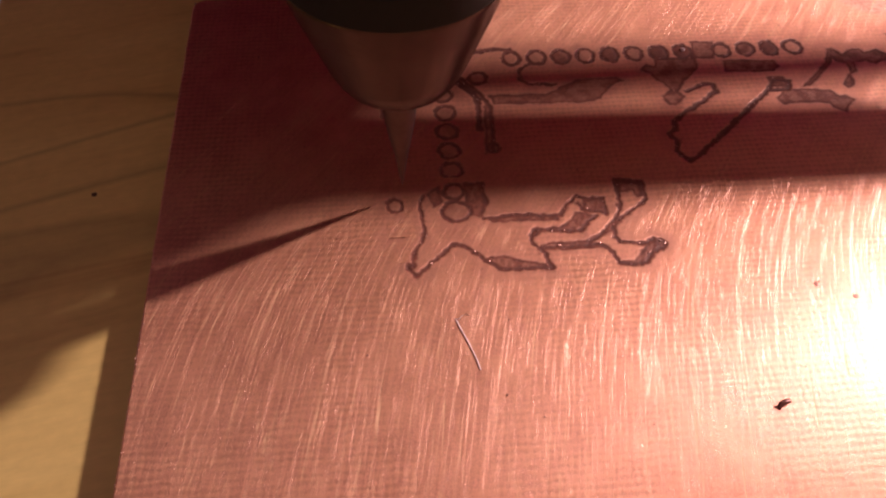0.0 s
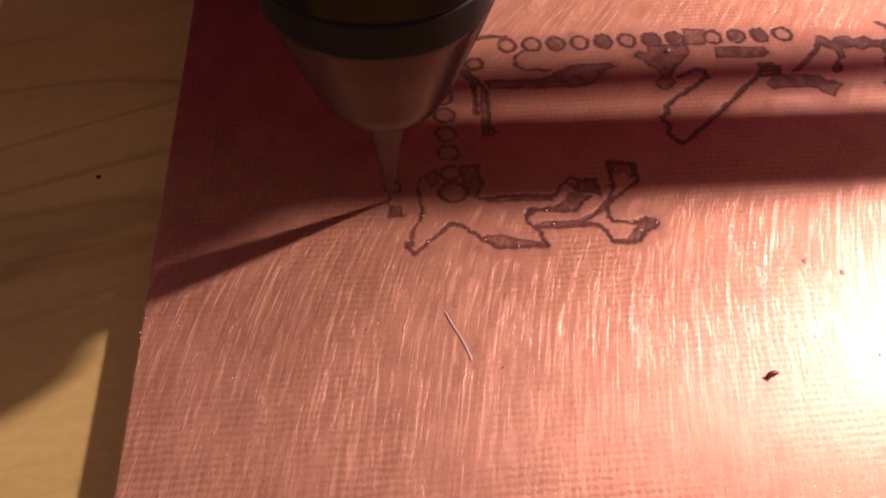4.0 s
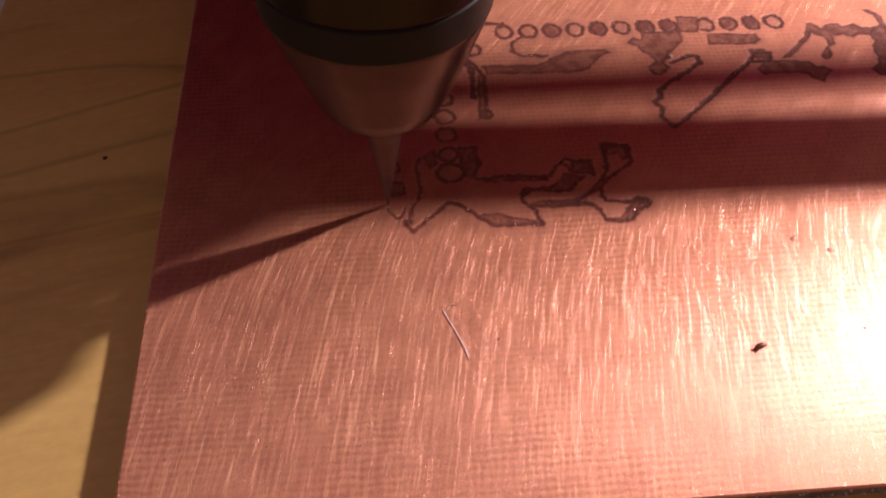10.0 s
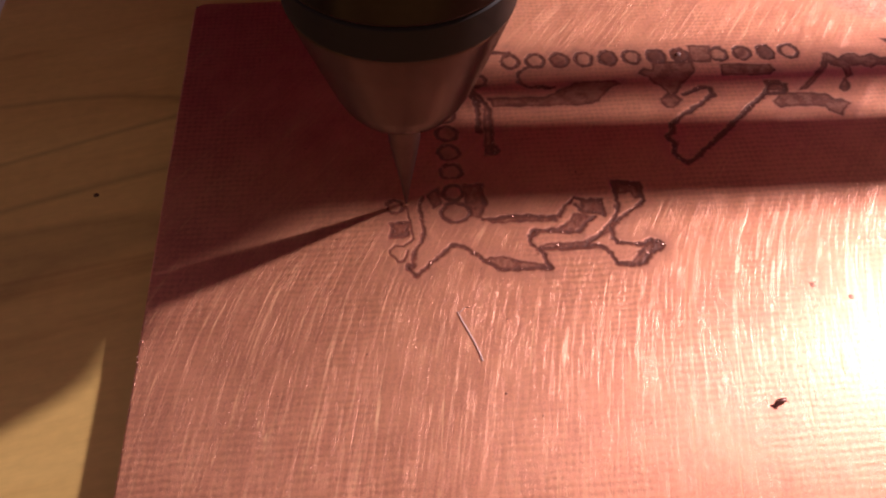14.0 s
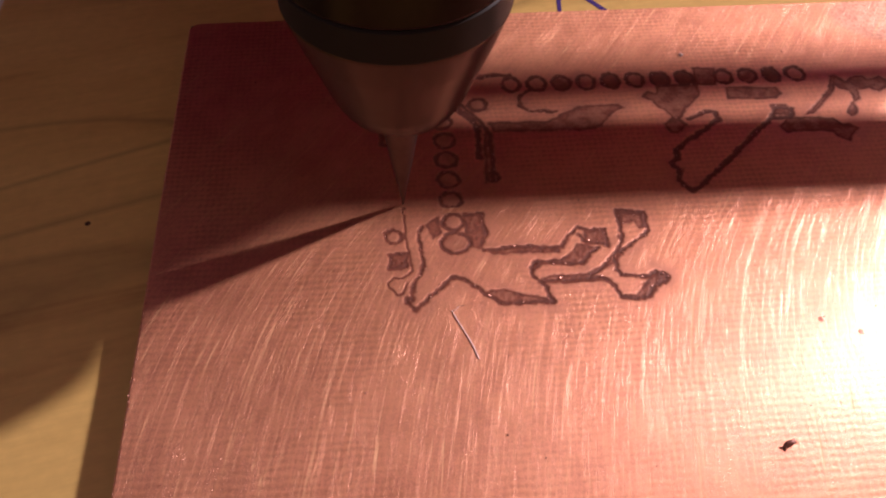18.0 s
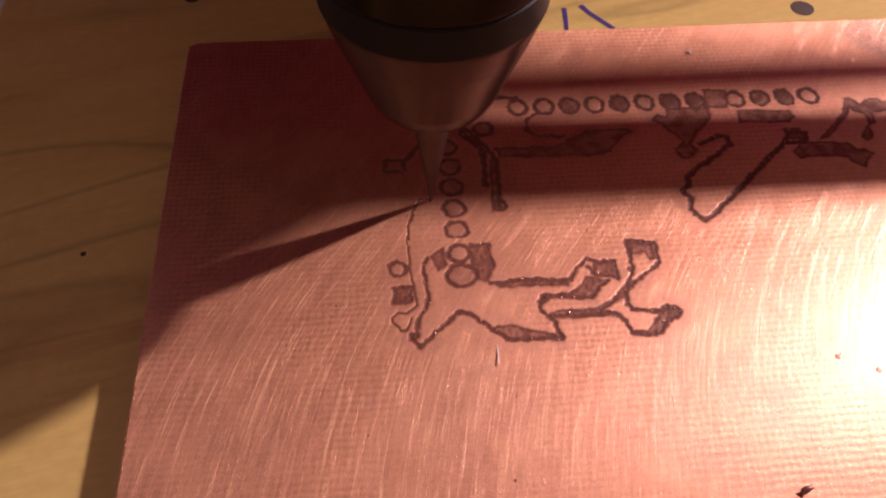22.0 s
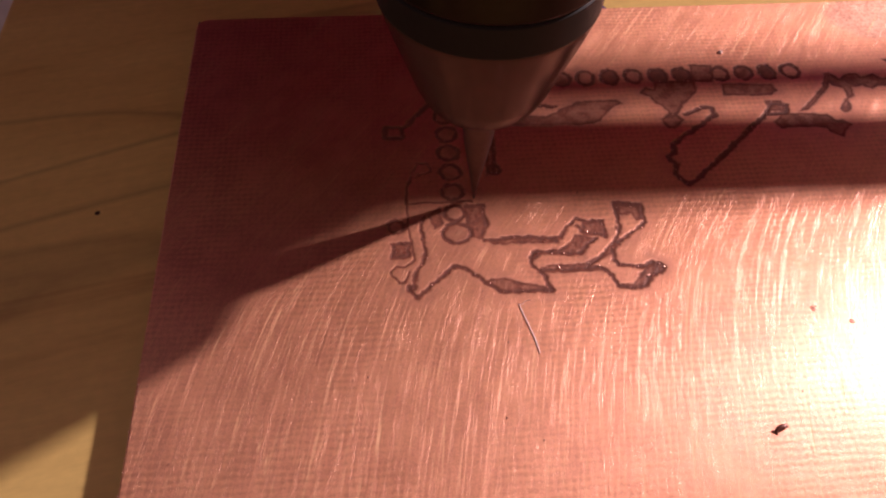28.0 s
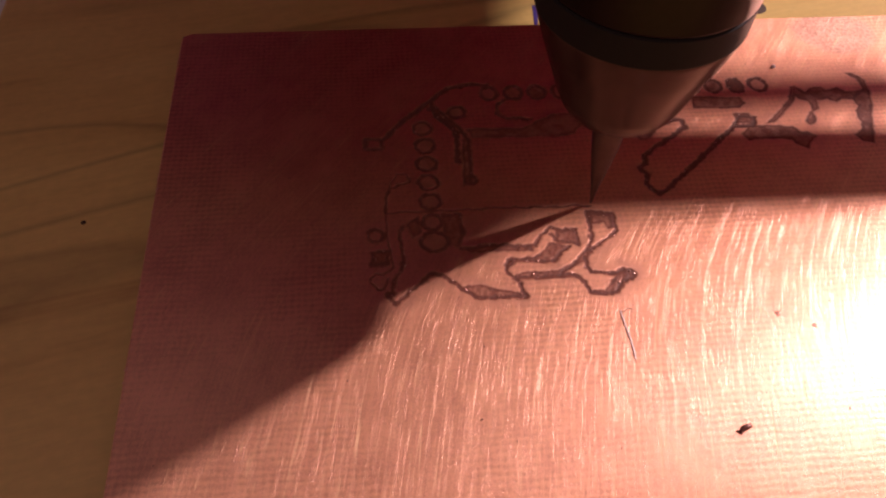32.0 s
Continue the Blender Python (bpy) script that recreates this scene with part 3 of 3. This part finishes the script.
def foil():
    """The copper foil: a fine sheet over the milled part, carved by the grooves, and a plain border round it."""
    step = 0.09
    x0, x1, y0, y1 = -14.6, 43.6, -28.0, 4.0
    xs, ys = np.arange(x0, x1 + step, step), np.arange(y0, y1 + step, step)
    px, py = np.meshgrid(xs, ys)
    wob = [rough_field(px.shape, 4) * 0.09 + rough_field(px.shape, 10) * 0.10 for _ in range(2)]
    qx, qy = px + wob[0], py + wob[1]
    depth = np.zeros(px.shape)
    gap = np.full(px.shape, 9.0)
    lines = [(w, list(c)) for w, *c in STROKES.values()]
    fresh = np.full(px.shape, 9.0)
    for w, c in lines:
        gap = np.minimum(gap, near_line(qx, qy, c) - w * 0.46)
    for run in RUNS:
        fresh = np.minimum(fresh, near_line(qx, qy, [(x, y) for _, x, y in run]) - 0.06)
    for cx, cy, rx, ry in RINGS:
        r = np.hypot((qx - cx) / rx, (qy - cy) / ry)
        gap = np.minimum(gap, np.abs(r - 1) * min(rx, ry) - 0.14)
    wide = np.full(px.shape, 9.0)
    for c in AREAS.values():
        d = near_line(qx, qy, list(c) + [c[0]])
        wide = np.minimum(wide, np.where(inside(qx, qy, c), -d, d))
    lip = np.exp(-((np.minimum(gap, wide) - 0.12) / 0.09) ** 2) * (fresh > 0.5)
    groove = np.maximum(np.clip(0.52 - gap / 0.32 + 0.30 * rough_field(px.shape, 3), 0, 1), 0.75 * np.clip(0.65 - fresh / 0.16, 0, 1))
    pocket = np.clip(0.6 - wide / 0.32 + 0.25 * rough_field(px.shape, 3), 0, 1)
    grit = rough_field(px.shape, 2)
    islands = np.clip(0.5 + 1.3 * rough_field(px.shape, 7), 0, 1)
    disc = np.zeros(px.shape)
    for cx, cy, rx, ry in RINGS:
        full = 0.5 * PAD_FILL.get((round(cx, 1), round(cy, 1)), 0.5)
        disc = np.maximum(disc, np.clip(1.05 - np.hypot((qx - cx) / rx, (qy - cy) / ry), 0, 0.2) * 5 * full)
    rim = np.exp(-((wide + 0.12) / 0.11) ** 2)
    cut = np.maximum(groove, np.maximum(pocket * (0.30 + 0.08 * islands + 0.04 * grit) + 0.5 * rim * (0.3 + 0.7 * islands), disc * (0.75 + 0.4 * islands)))
    depth = -0.06 * groove - 0.03 * pocket * (1 - groove) * (0.7 + 0.5 * grit)
    depth -= 0.012 * groove * grit
    depth += lip * (1 - cut) * np.clip(0.014 * rough_field(px.shape, 3), 0, 1)
    worn = np.exp(-(np.maximum(np.minimum(gap, wide) + 0.35 * rough_field(px.shape, 9), 0) / 0.95) ** 2) * (1 - np.clip(cut, 0, 1))
    verts = np.stack([px, py, 1.6 + depth], -1).reshape(-1, 3)
    ny, nx = px.shape
    a = (np.arange(ny - 1)[:, None] * nx + np.arange(nx - 1)[None, :]).ravel()
    faces = np.stack([a, a + 1, a + nx + 1, a + nx], -1)
    k = len(verts)
    # border down to the foil's edge, with rounded corners
    X0, X1, Y0, Y1 = BOARD
    rad = 1.3
    outer = []
    for cx, cy, s in ((X0 + rad, Y1 - rad, 90), (X0 + rad, Y0 + rad, 180), (X1 - rad, Y0 + rad, 270), (X1 - rad, Y1 - rad, 0)):
        outer += [(cx, cy, math.cos(radians(s + q)), math.sin(radians(s + q))) for q in range(0, 91, 15)]
    inner = [(px[-1, 0], py[-1, 0]), (px[0, 0], py[0, 0]), (px[0, -1], py[0, -1]), (px[-1, -1], py[-1, -1])]
    n = len(outer)
    top, bevel, foot = [[(cx + r * c, cy + r * d, z) for cx, cy, c, d in outer] for r, z in ((rad - 0.14, 1.6), (rad, 1.5), (rad, 1.25))]
    more = top + [(x, y, 1.6) for x, y in inner] + bevel + foot
    hem = []
    for c in range(4):
        for q in range(6):
            hem.append((k + c * 7 + q, k + c * 7 + q + 1, k + n + c))
        hem.append((k + c * 7 + 6, k + (c * 7 + 7) % n, k + n + (c + 1) % 4, k + n + c))
    for i in range(n):
        j = (i + 1) % n
        hem.append((k + i, k + n + 4 + i, k + n + 4 + j, k + j))
        hem.append((k + n + 4 + i, k + 2 * n + 4 + i, k + 2 * n + 4 + j, k + n + 4 + j))
    me = bpy.data.meshes.new("foil")
    me.from_pydata([tuple(v) for v in np.concatenate([verts, np.array(more)]) * MM], [], faces.tolist() + hem)
    me.attributes.new("cut", "FLOAT", "POINT").data.foreach_set("value", np.concatenate([cut.ravel(), np.zeros(len(more))]).astype(np.float32))
    me.attributes.new("worn", "FLOAT", "POINT").data.foreach_set("value", np.concatenate([worn.ravel(), np.zeros(len(more))]).astype(np.float32))
    me.materials.append(COPPER)
    me.polygons.foreach_set("use_smooth", [True] * len(faces) + [False] * len(hem))
    me.update()
    return me


part("foil", foil(), board, "sanded bright copper foil with milled brown grooves")

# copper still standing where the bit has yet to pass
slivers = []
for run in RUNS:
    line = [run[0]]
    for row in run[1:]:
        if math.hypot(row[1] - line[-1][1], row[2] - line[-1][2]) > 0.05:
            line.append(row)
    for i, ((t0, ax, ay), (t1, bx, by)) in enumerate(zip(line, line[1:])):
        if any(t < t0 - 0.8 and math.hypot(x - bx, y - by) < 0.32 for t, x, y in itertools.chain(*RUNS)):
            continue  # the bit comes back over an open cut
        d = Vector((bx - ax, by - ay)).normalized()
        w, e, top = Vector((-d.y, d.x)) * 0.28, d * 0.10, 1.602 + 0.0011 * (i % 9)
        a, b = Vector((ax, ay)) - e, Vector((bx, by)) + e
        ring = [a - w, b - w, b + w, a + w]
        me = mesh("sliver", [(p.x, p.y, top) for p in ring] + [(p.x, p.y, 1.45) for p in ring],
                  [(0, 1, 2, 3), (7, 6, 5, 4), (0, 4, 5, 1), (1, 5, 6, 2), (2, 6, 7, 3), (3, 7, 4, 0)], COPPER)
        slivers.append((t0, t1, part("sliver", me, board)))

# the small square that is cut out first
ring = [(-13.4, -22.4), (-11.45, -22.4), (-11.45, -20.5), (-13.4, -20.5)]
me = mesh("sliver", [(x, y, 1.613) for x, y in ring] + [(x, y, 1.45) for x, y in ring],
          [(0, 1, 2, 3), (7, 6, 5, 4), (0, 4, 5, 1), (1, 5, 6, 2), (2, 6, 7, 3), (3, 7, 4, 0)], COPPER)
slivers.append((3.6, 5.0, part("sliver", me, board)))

# ---------------------------------------------------------------- spindle
spindle = thing("spindle", "dark milling spindle with tapered collet nut and engraving bit", "spindle")
part("bit", lathe("bit", ((0.04, 0.0), (0.1, 0.25), (0.40, 2.6), (0.86, 5.4), (1.26, 8.0), (1.36, 9.2), (1.40, 10.2), (1.42, 13.5)), CARBIDE, 48), spindle, "grey carbide engraving bit")
part("nut_cone", lathe("nut_cone", ((1.2, 12.3), (3.2, 12.3), (3.9, 12.45), (4.45, 12.85), (4.85, 13.5), (5.3, 14.5), (6.1, 16.8), (7.1, 19.6), (7.95, 22.3), (7.97, 22.5)), STEEL), spindle, "satin steel nose cone")
part("nut_ring", lathe("nut_ring", ((7.9, 22.4), (8.02, 22.55), (8.15, 25.0), (8.0, 25.15)), BLACK), spindle, "black collar band")
part("nut_collar", lathe("nut_collar", ((8.0, 25.1), (8.05, 25.2), (8.2, 25.35), (8.3, 28.0), (8.4, 30.0), (9.6, 36.0), (9.6, 47.0), (9.0, 47.4)), COLLAR), spindle, "dark steel upper collar")
part("motor", lathe("motor", ((9, 47.0), (16, 47.4), (17, 48.5), (17, 105), (15, 107)), BODY), spindle, "red motor housing")
# Unseen blocks above the view, shaped so their shadows fall beside the nut.
part("clamp", box("clamp", -34, 49.8, 22.0, 28.2, 24.5, 95, BODY, 0.6), spindle, "unseen red clamp block sized by its shadow")
part("clamp_plate", box("clamp_plate", -34, 49.8, 20.5, 22.0, 34.0, 95, BODY, 0.3), spindle, "unseen red plate added to lower the clamp shadow")
part("clamp_lip", box("clamp_lip", -34, 49.8, 21.2, 22.0, 31.4, 34, BODY, 0.2), spindle, "unseen red lip added to step the shadow edge")
part("motor_mount", box("motor_mount", -11, 11, 14, 21.5, 60, 92, BODY, 0.8), spindle, "unseen red bracket added between motor and clamp")
part("carriage", box("carriage", -34, 47.5, 28, 46, 24.5, 95, BODY, 0.8), spindle, "unseen red carriage behind the motor, sized by its shadow")
part("carriage_back", box("carriage_back", -34, 44.0, 46, 68, 24.5, 95, BODY, 0.8), spindle, "unseen red rear block, narrower to fit the shadow edge")

# gantry rails that the spindle carriage rides on
for y, z, r, skew in ((12.85, 27.6, 3.75, -1.0), (38.4, 51.6, 2.65, 0.3)):
    me = rod("gantry_rail", -193, 127, 0, 0, r, ROD)
    thing("gantry_rail", "round steel rail of the milling machine", "rail", group="gantry rails", me=me, at=pose(33 * MM, y * MM, z * MM, 0, 0, skew))

# Unseen plates and posts, added to dim and redden what the copper reflects.
thing("reflected_plate", "unseen red plate added behind the spindle for the copper to reflect", "machine plate", me=box("reflected_plate", -170, 100, 58, 64, 5, 115, PLATE, 1))
for x in (-182, 100):
    thing("plate_post", "unseen red upright added to hold the back plate", "machine post", group="gantry posts", me=box("plate_post", x, x + 12, 59, 64, -40, 115, PLATE, 1))
thing("shade_hood", "unseen red plate added overhead to dim and redden the bounce light", "machine plate", me=box("shade_hood", -22, 115, -75, 64, 115, 121, PLATE, 1))

# ---------------------------------------------------------------- small things on the bed
def stroke(name, pts, width, z, mat):
    """A flat drawn line of a given width with slightly uneven sides."""
    vs, fs = [], []
    for i, (x, y) in enumerate(pts):
        a = Vector(pts[max(0, i - 1)]) - Vector(pts[min(len(pts) - 1, i + 1)])
        s = Vector((-a.y, a.x)).normalized() * width * random.uniform(0.42, 0.56)
        vs += [(x + s.x, y + s.y, z), (x - s.x, y - s.y, z)]
        if i:
            fs.append((2 * i - 2, 2 * i - 1, 2 * i + 1, 2 * i))
    return mesh(name, vs, fs, mat)


part("pen_mark", stroke("pen_mark", ((7.75, 17.5), (7.67, 16.2), (7.55, 15.0), (7.4, 13.6), (7.3, 11.9)), 0.5, 0.01, INK), bed, "violet pen stroke")
part("pen_mark", stroke("pen_mark", ((9.7, 17.9), (9.95, 17.4), (10.45, 16.5), (11.5, 15.1), (12.6, 13.6), (13.8, 12.0)), 0.62, 0.01, INK), bed, "violet pen stroke")
# Solid dark caps: the shade inside the bores is put into their colour.
for x, y, r in ((35.0, 16.0, 1.2), (-34.0, 21.6, 0.75)):
    part("drill_hole", lathe("drill_hole", ((r, -1.0), (r, 0.0), (r + 0.12, 0.03), (r * 0.7, 0.04)), HOLE, 24), bed, "drilled hole drawn as a dark cap").location = mm(x, y, -0.02)
part("knot", lathe("knot", ((0.28, -0.3), (0.26, 0.02), (0.1, 0.03)), HOLE, 9), bed, "tiny dark knot").location = mm(-39.75, -14.3, -0.02)


def chips(name, spots, size, mat):
    """Loose bits: small crumpled flakes at the given board places, in one mesh."""
    vs, fs = [], []
    for x, y in spots:
        k, r, turn = len(vs), size * random.uniform(0.5, 1.3), random.uniform(0, 6.3)
        for q in range(4):
            a = turn + q * 1.57 + random.uniform(-0.4, 0.4)
            vs.append((x + r * math.cos(a) * random.uniform(0.5, 1.2), y + r * math.sin(a) * random.uniform(0.5, 1.2), 1.6 + random.uniform(0.0, 0.9) * size))
        vs.append((x, y, 1.6 + size * random.uniform(0.5, 1.2)))
        fs += [(k + q, k + (q + 1) % 4, k + 4) for q in range(4)]
    return mesh(name, vs, fs, mat)


# bright burrs that stand along the milled lines
burrs = []
for w, *line in STROKES.values():
    for (ax, ay), (bx, by) in zip(line, line[1:]):
        for _ in range(1 + int(math.hypot(bx - ax, by - ay) * 0.8)):
            k = random.random()
            burrs.append((ax + k * (bx - ax) + random.gauss(0, 0.22), ay + k * (by - ay) + random.gauss(0, 0.22)))
burrs += [(15.3, -5.6), (15.5, -5.8), (16.5, -7.6), (15.2, -9.4)]
burrs += [(cx + rx * math.cos(q), cy + ry * math.sin(q)) for cx, cy, rx, ry in RINGS for q in (random.uniform(0, 6), random.uniform(0, 6))]
burrs += [(BOARD[0] + random.uniform(0.0, 0.25), random.uniform(BOARD[2] + 1, BOARD[3] - 1)) for _ in range(260)]
tagged(part("burr", chips("burr", burrs, 0.075, BURR), board, "tiny bright copper burrs"), kind="stuff")
dust = [(random.uniform(-32, 40), random.uniform(-50, 10)) for _ in range(46)]
dust += [(17.76, -23.95), (24.3, -38.9), (17.98, -37.1), (-22.2, -36.9), (21.45, -29.6), (21.75, -29.4), (28.5, -0.6), (29.9, -0.9)]
tagged(part("dust", chips("dust", dust, 0.09, FLAKE), board, "dark milling dust"), kind="stuff")
vs, fs = [], []
for _ in range(420):
    x, z, r = random.uniform(BOARD[0] + 1, BOARD[1] - 1), random.uniform(0.15, 1.45), random.uniform(0.03, 0.09)
    k = len(vs)
    vs += [(x + r * random.uniform(-2.2, -0.8), BOARD[2] + 0.02, z - r), (x + r, BOARD[2] - random.uniform(0.04, 0.2), z), (x - r, BOARD[2] - random.uniform(0.04, 0.16), z + r), (x + 1.6 * r, BOARD[2] + 0.02, z + r)]
    fs += [(k, k + 1, k + 2), (k + 1, k + 3, k + 2)]
tagged(part("fray", mesh("fray", vs, fs, FRAY), board, "pale frayed glass fibres along the cut edge"), kind="stuff")
dent = lathe("dent", ((0.25, 0.0), (0.2, 0.03), (0.1, 0.035), (0.03, 0.03)), SWARF, 18)
for x, y in ((21.5, -29.6), (24.3, -31.0)):
    part("dent", dent, board, "small raised dent in the copper").location = mm(x, y, 1.595)

# a curled flake of swarf lying on the copper
flake = thing("swarf_flake", "dark curled flake of copper swarf lying on the board", "swarf")
vs, fs = [], []
for i in range(9):
    k = i / 8
    bend = 0.30 * math.sin(k * 2.6)
    half = 0.20 * (0.45 + 0.55 * math.sin(math.pi * (0.15 + 0.75 * k)))
    x, y = -0.62 + 1.24 * k, 0.12 * math.sin(5 * k)
    vs += [(x, y - half, 0.03 + bend * 0.6), (x, y + half, 0.06 + bend)]
    vs += [(x, y - half, bend * 0.6), (x, y + half, 0.03 + bend)]
for i in range(8):
    a, b = 4 * i, 4 * i + 4
    fs += [(a, b, b + 1, a + 1), (a + 2, a + 3, b + 3, b + 2), (a, a + 2, b + 2, b), (a + 1, b + 1, b + 3, a + 3)]
fs += [(0, 1, 3, 2), (32, 34, 35, 33)]
part("curl", mesh("curl", vs, fs, FLAKE, True), flake)


# a streak of light thrown beside the bit, built as a hair-fine pale strip
curl = thing("light_streak", "hair-fine pale strip standing in for a light streak beside the bit", "swarf")
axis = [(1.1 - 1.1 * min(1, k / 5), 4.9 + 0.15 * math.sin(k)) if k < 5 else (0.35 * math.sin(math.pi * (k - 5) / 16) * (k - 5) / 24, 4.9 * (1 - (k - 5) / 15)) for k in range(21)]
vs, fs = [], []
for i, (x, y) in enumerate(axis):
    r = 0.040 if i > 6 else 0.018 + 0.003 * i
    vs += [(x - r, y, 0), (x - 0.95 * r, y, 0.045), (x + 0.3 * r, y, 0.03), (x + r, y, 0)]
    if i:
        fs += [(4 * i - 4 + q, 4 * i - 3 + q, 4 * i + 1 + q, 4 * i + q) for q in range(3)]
part("streak_strip", mesh("streak_strip", vs, fs, PALE), curl)
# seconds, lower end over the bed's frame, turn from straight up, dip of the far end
STREAK_PATH = ((0, -6.93, -28.9, 17, 0), (2, -6.8, -27.9, 18, 0), (3.5, -7.5, -27.6, 20, 0), (6, -6.9, -28.1, 19, 0), (8, -7.6, -27.1, 19, 0),
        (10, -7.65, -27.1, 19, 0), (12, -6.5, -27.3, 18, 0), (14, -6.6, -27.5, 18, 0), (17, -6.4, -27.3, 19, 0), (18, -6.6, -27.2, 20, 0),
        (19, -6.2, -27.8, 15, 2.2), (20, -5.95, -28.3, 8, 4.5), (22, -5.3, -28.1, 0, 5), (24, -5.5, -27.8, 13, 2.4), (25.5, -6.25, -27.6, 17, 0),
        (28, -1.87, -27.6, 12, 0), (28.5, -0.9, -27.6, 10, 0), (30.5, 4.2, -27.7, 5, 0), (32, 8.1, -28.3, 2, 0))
# a glint of light that moves with the bit, built as a tiny pale dome
light_spot = thing("glint_dot", "tiny pale dome standing in for a spot of thrown light", "swarf")
me = lathe("light_spot", ((0.24, 0.0), (0.22, 0.12), (0.12, 0.20), (0.03, 0.22)), PALE, 9, False)
part("spot_dome", me, light_spot)
SPOT_PATH = ((0, 17.9, 6.9), (2, 17.1, 7.7), (7, 16.4, 7.0), (12, 17.3, 7.4), (19, 18.5, 7.7), (23, 19.3, 7.5), (28, 22.9, 8.2), (32, 32.2, 7.9))


def motions():
    walk(curl, [(t, pose(x * MM, y * MM, (1.62 + 0.02 * dip) * MM, -dip, 0, turn)) for t, x, y, turn, dip in STREAK_PATH])
    walk(light_spot, [(t, pose(x * MM, y * MM, 1.612 * MM)) for t, x, y in SPOT_PATH])
    walk(bed, [(t, pose(0, (TOOL_Y - y) * MM, 0)) for t, x, y in TOOLPATH])
    walk(board, [(t, pose(0, (TOOL_Y - y) * MM, 0)) for t, x, y in TOOLPATH])
    walk(flake, [(t, pose(15.25 * MM, (TOOL_Y - y - 40.1) * MM, 1.6 * MM, 0, 0, 36)) for t, x, y in TOOLPATH])
    steps = sorted({t for t, x, y in TOOLPATH} | {t for t, z in LIFTS})
    walk(spindle, [(t, pose(along(t)[0] * MM, TOOL_Y * MM, (1.5 + lift(t)) * MM)) for t in steps])
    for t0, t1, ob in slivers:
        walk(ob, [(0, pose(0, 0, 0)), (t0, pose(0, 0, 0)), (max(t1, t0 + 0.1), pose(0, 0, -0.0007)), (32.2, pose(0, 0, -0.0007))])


motions()
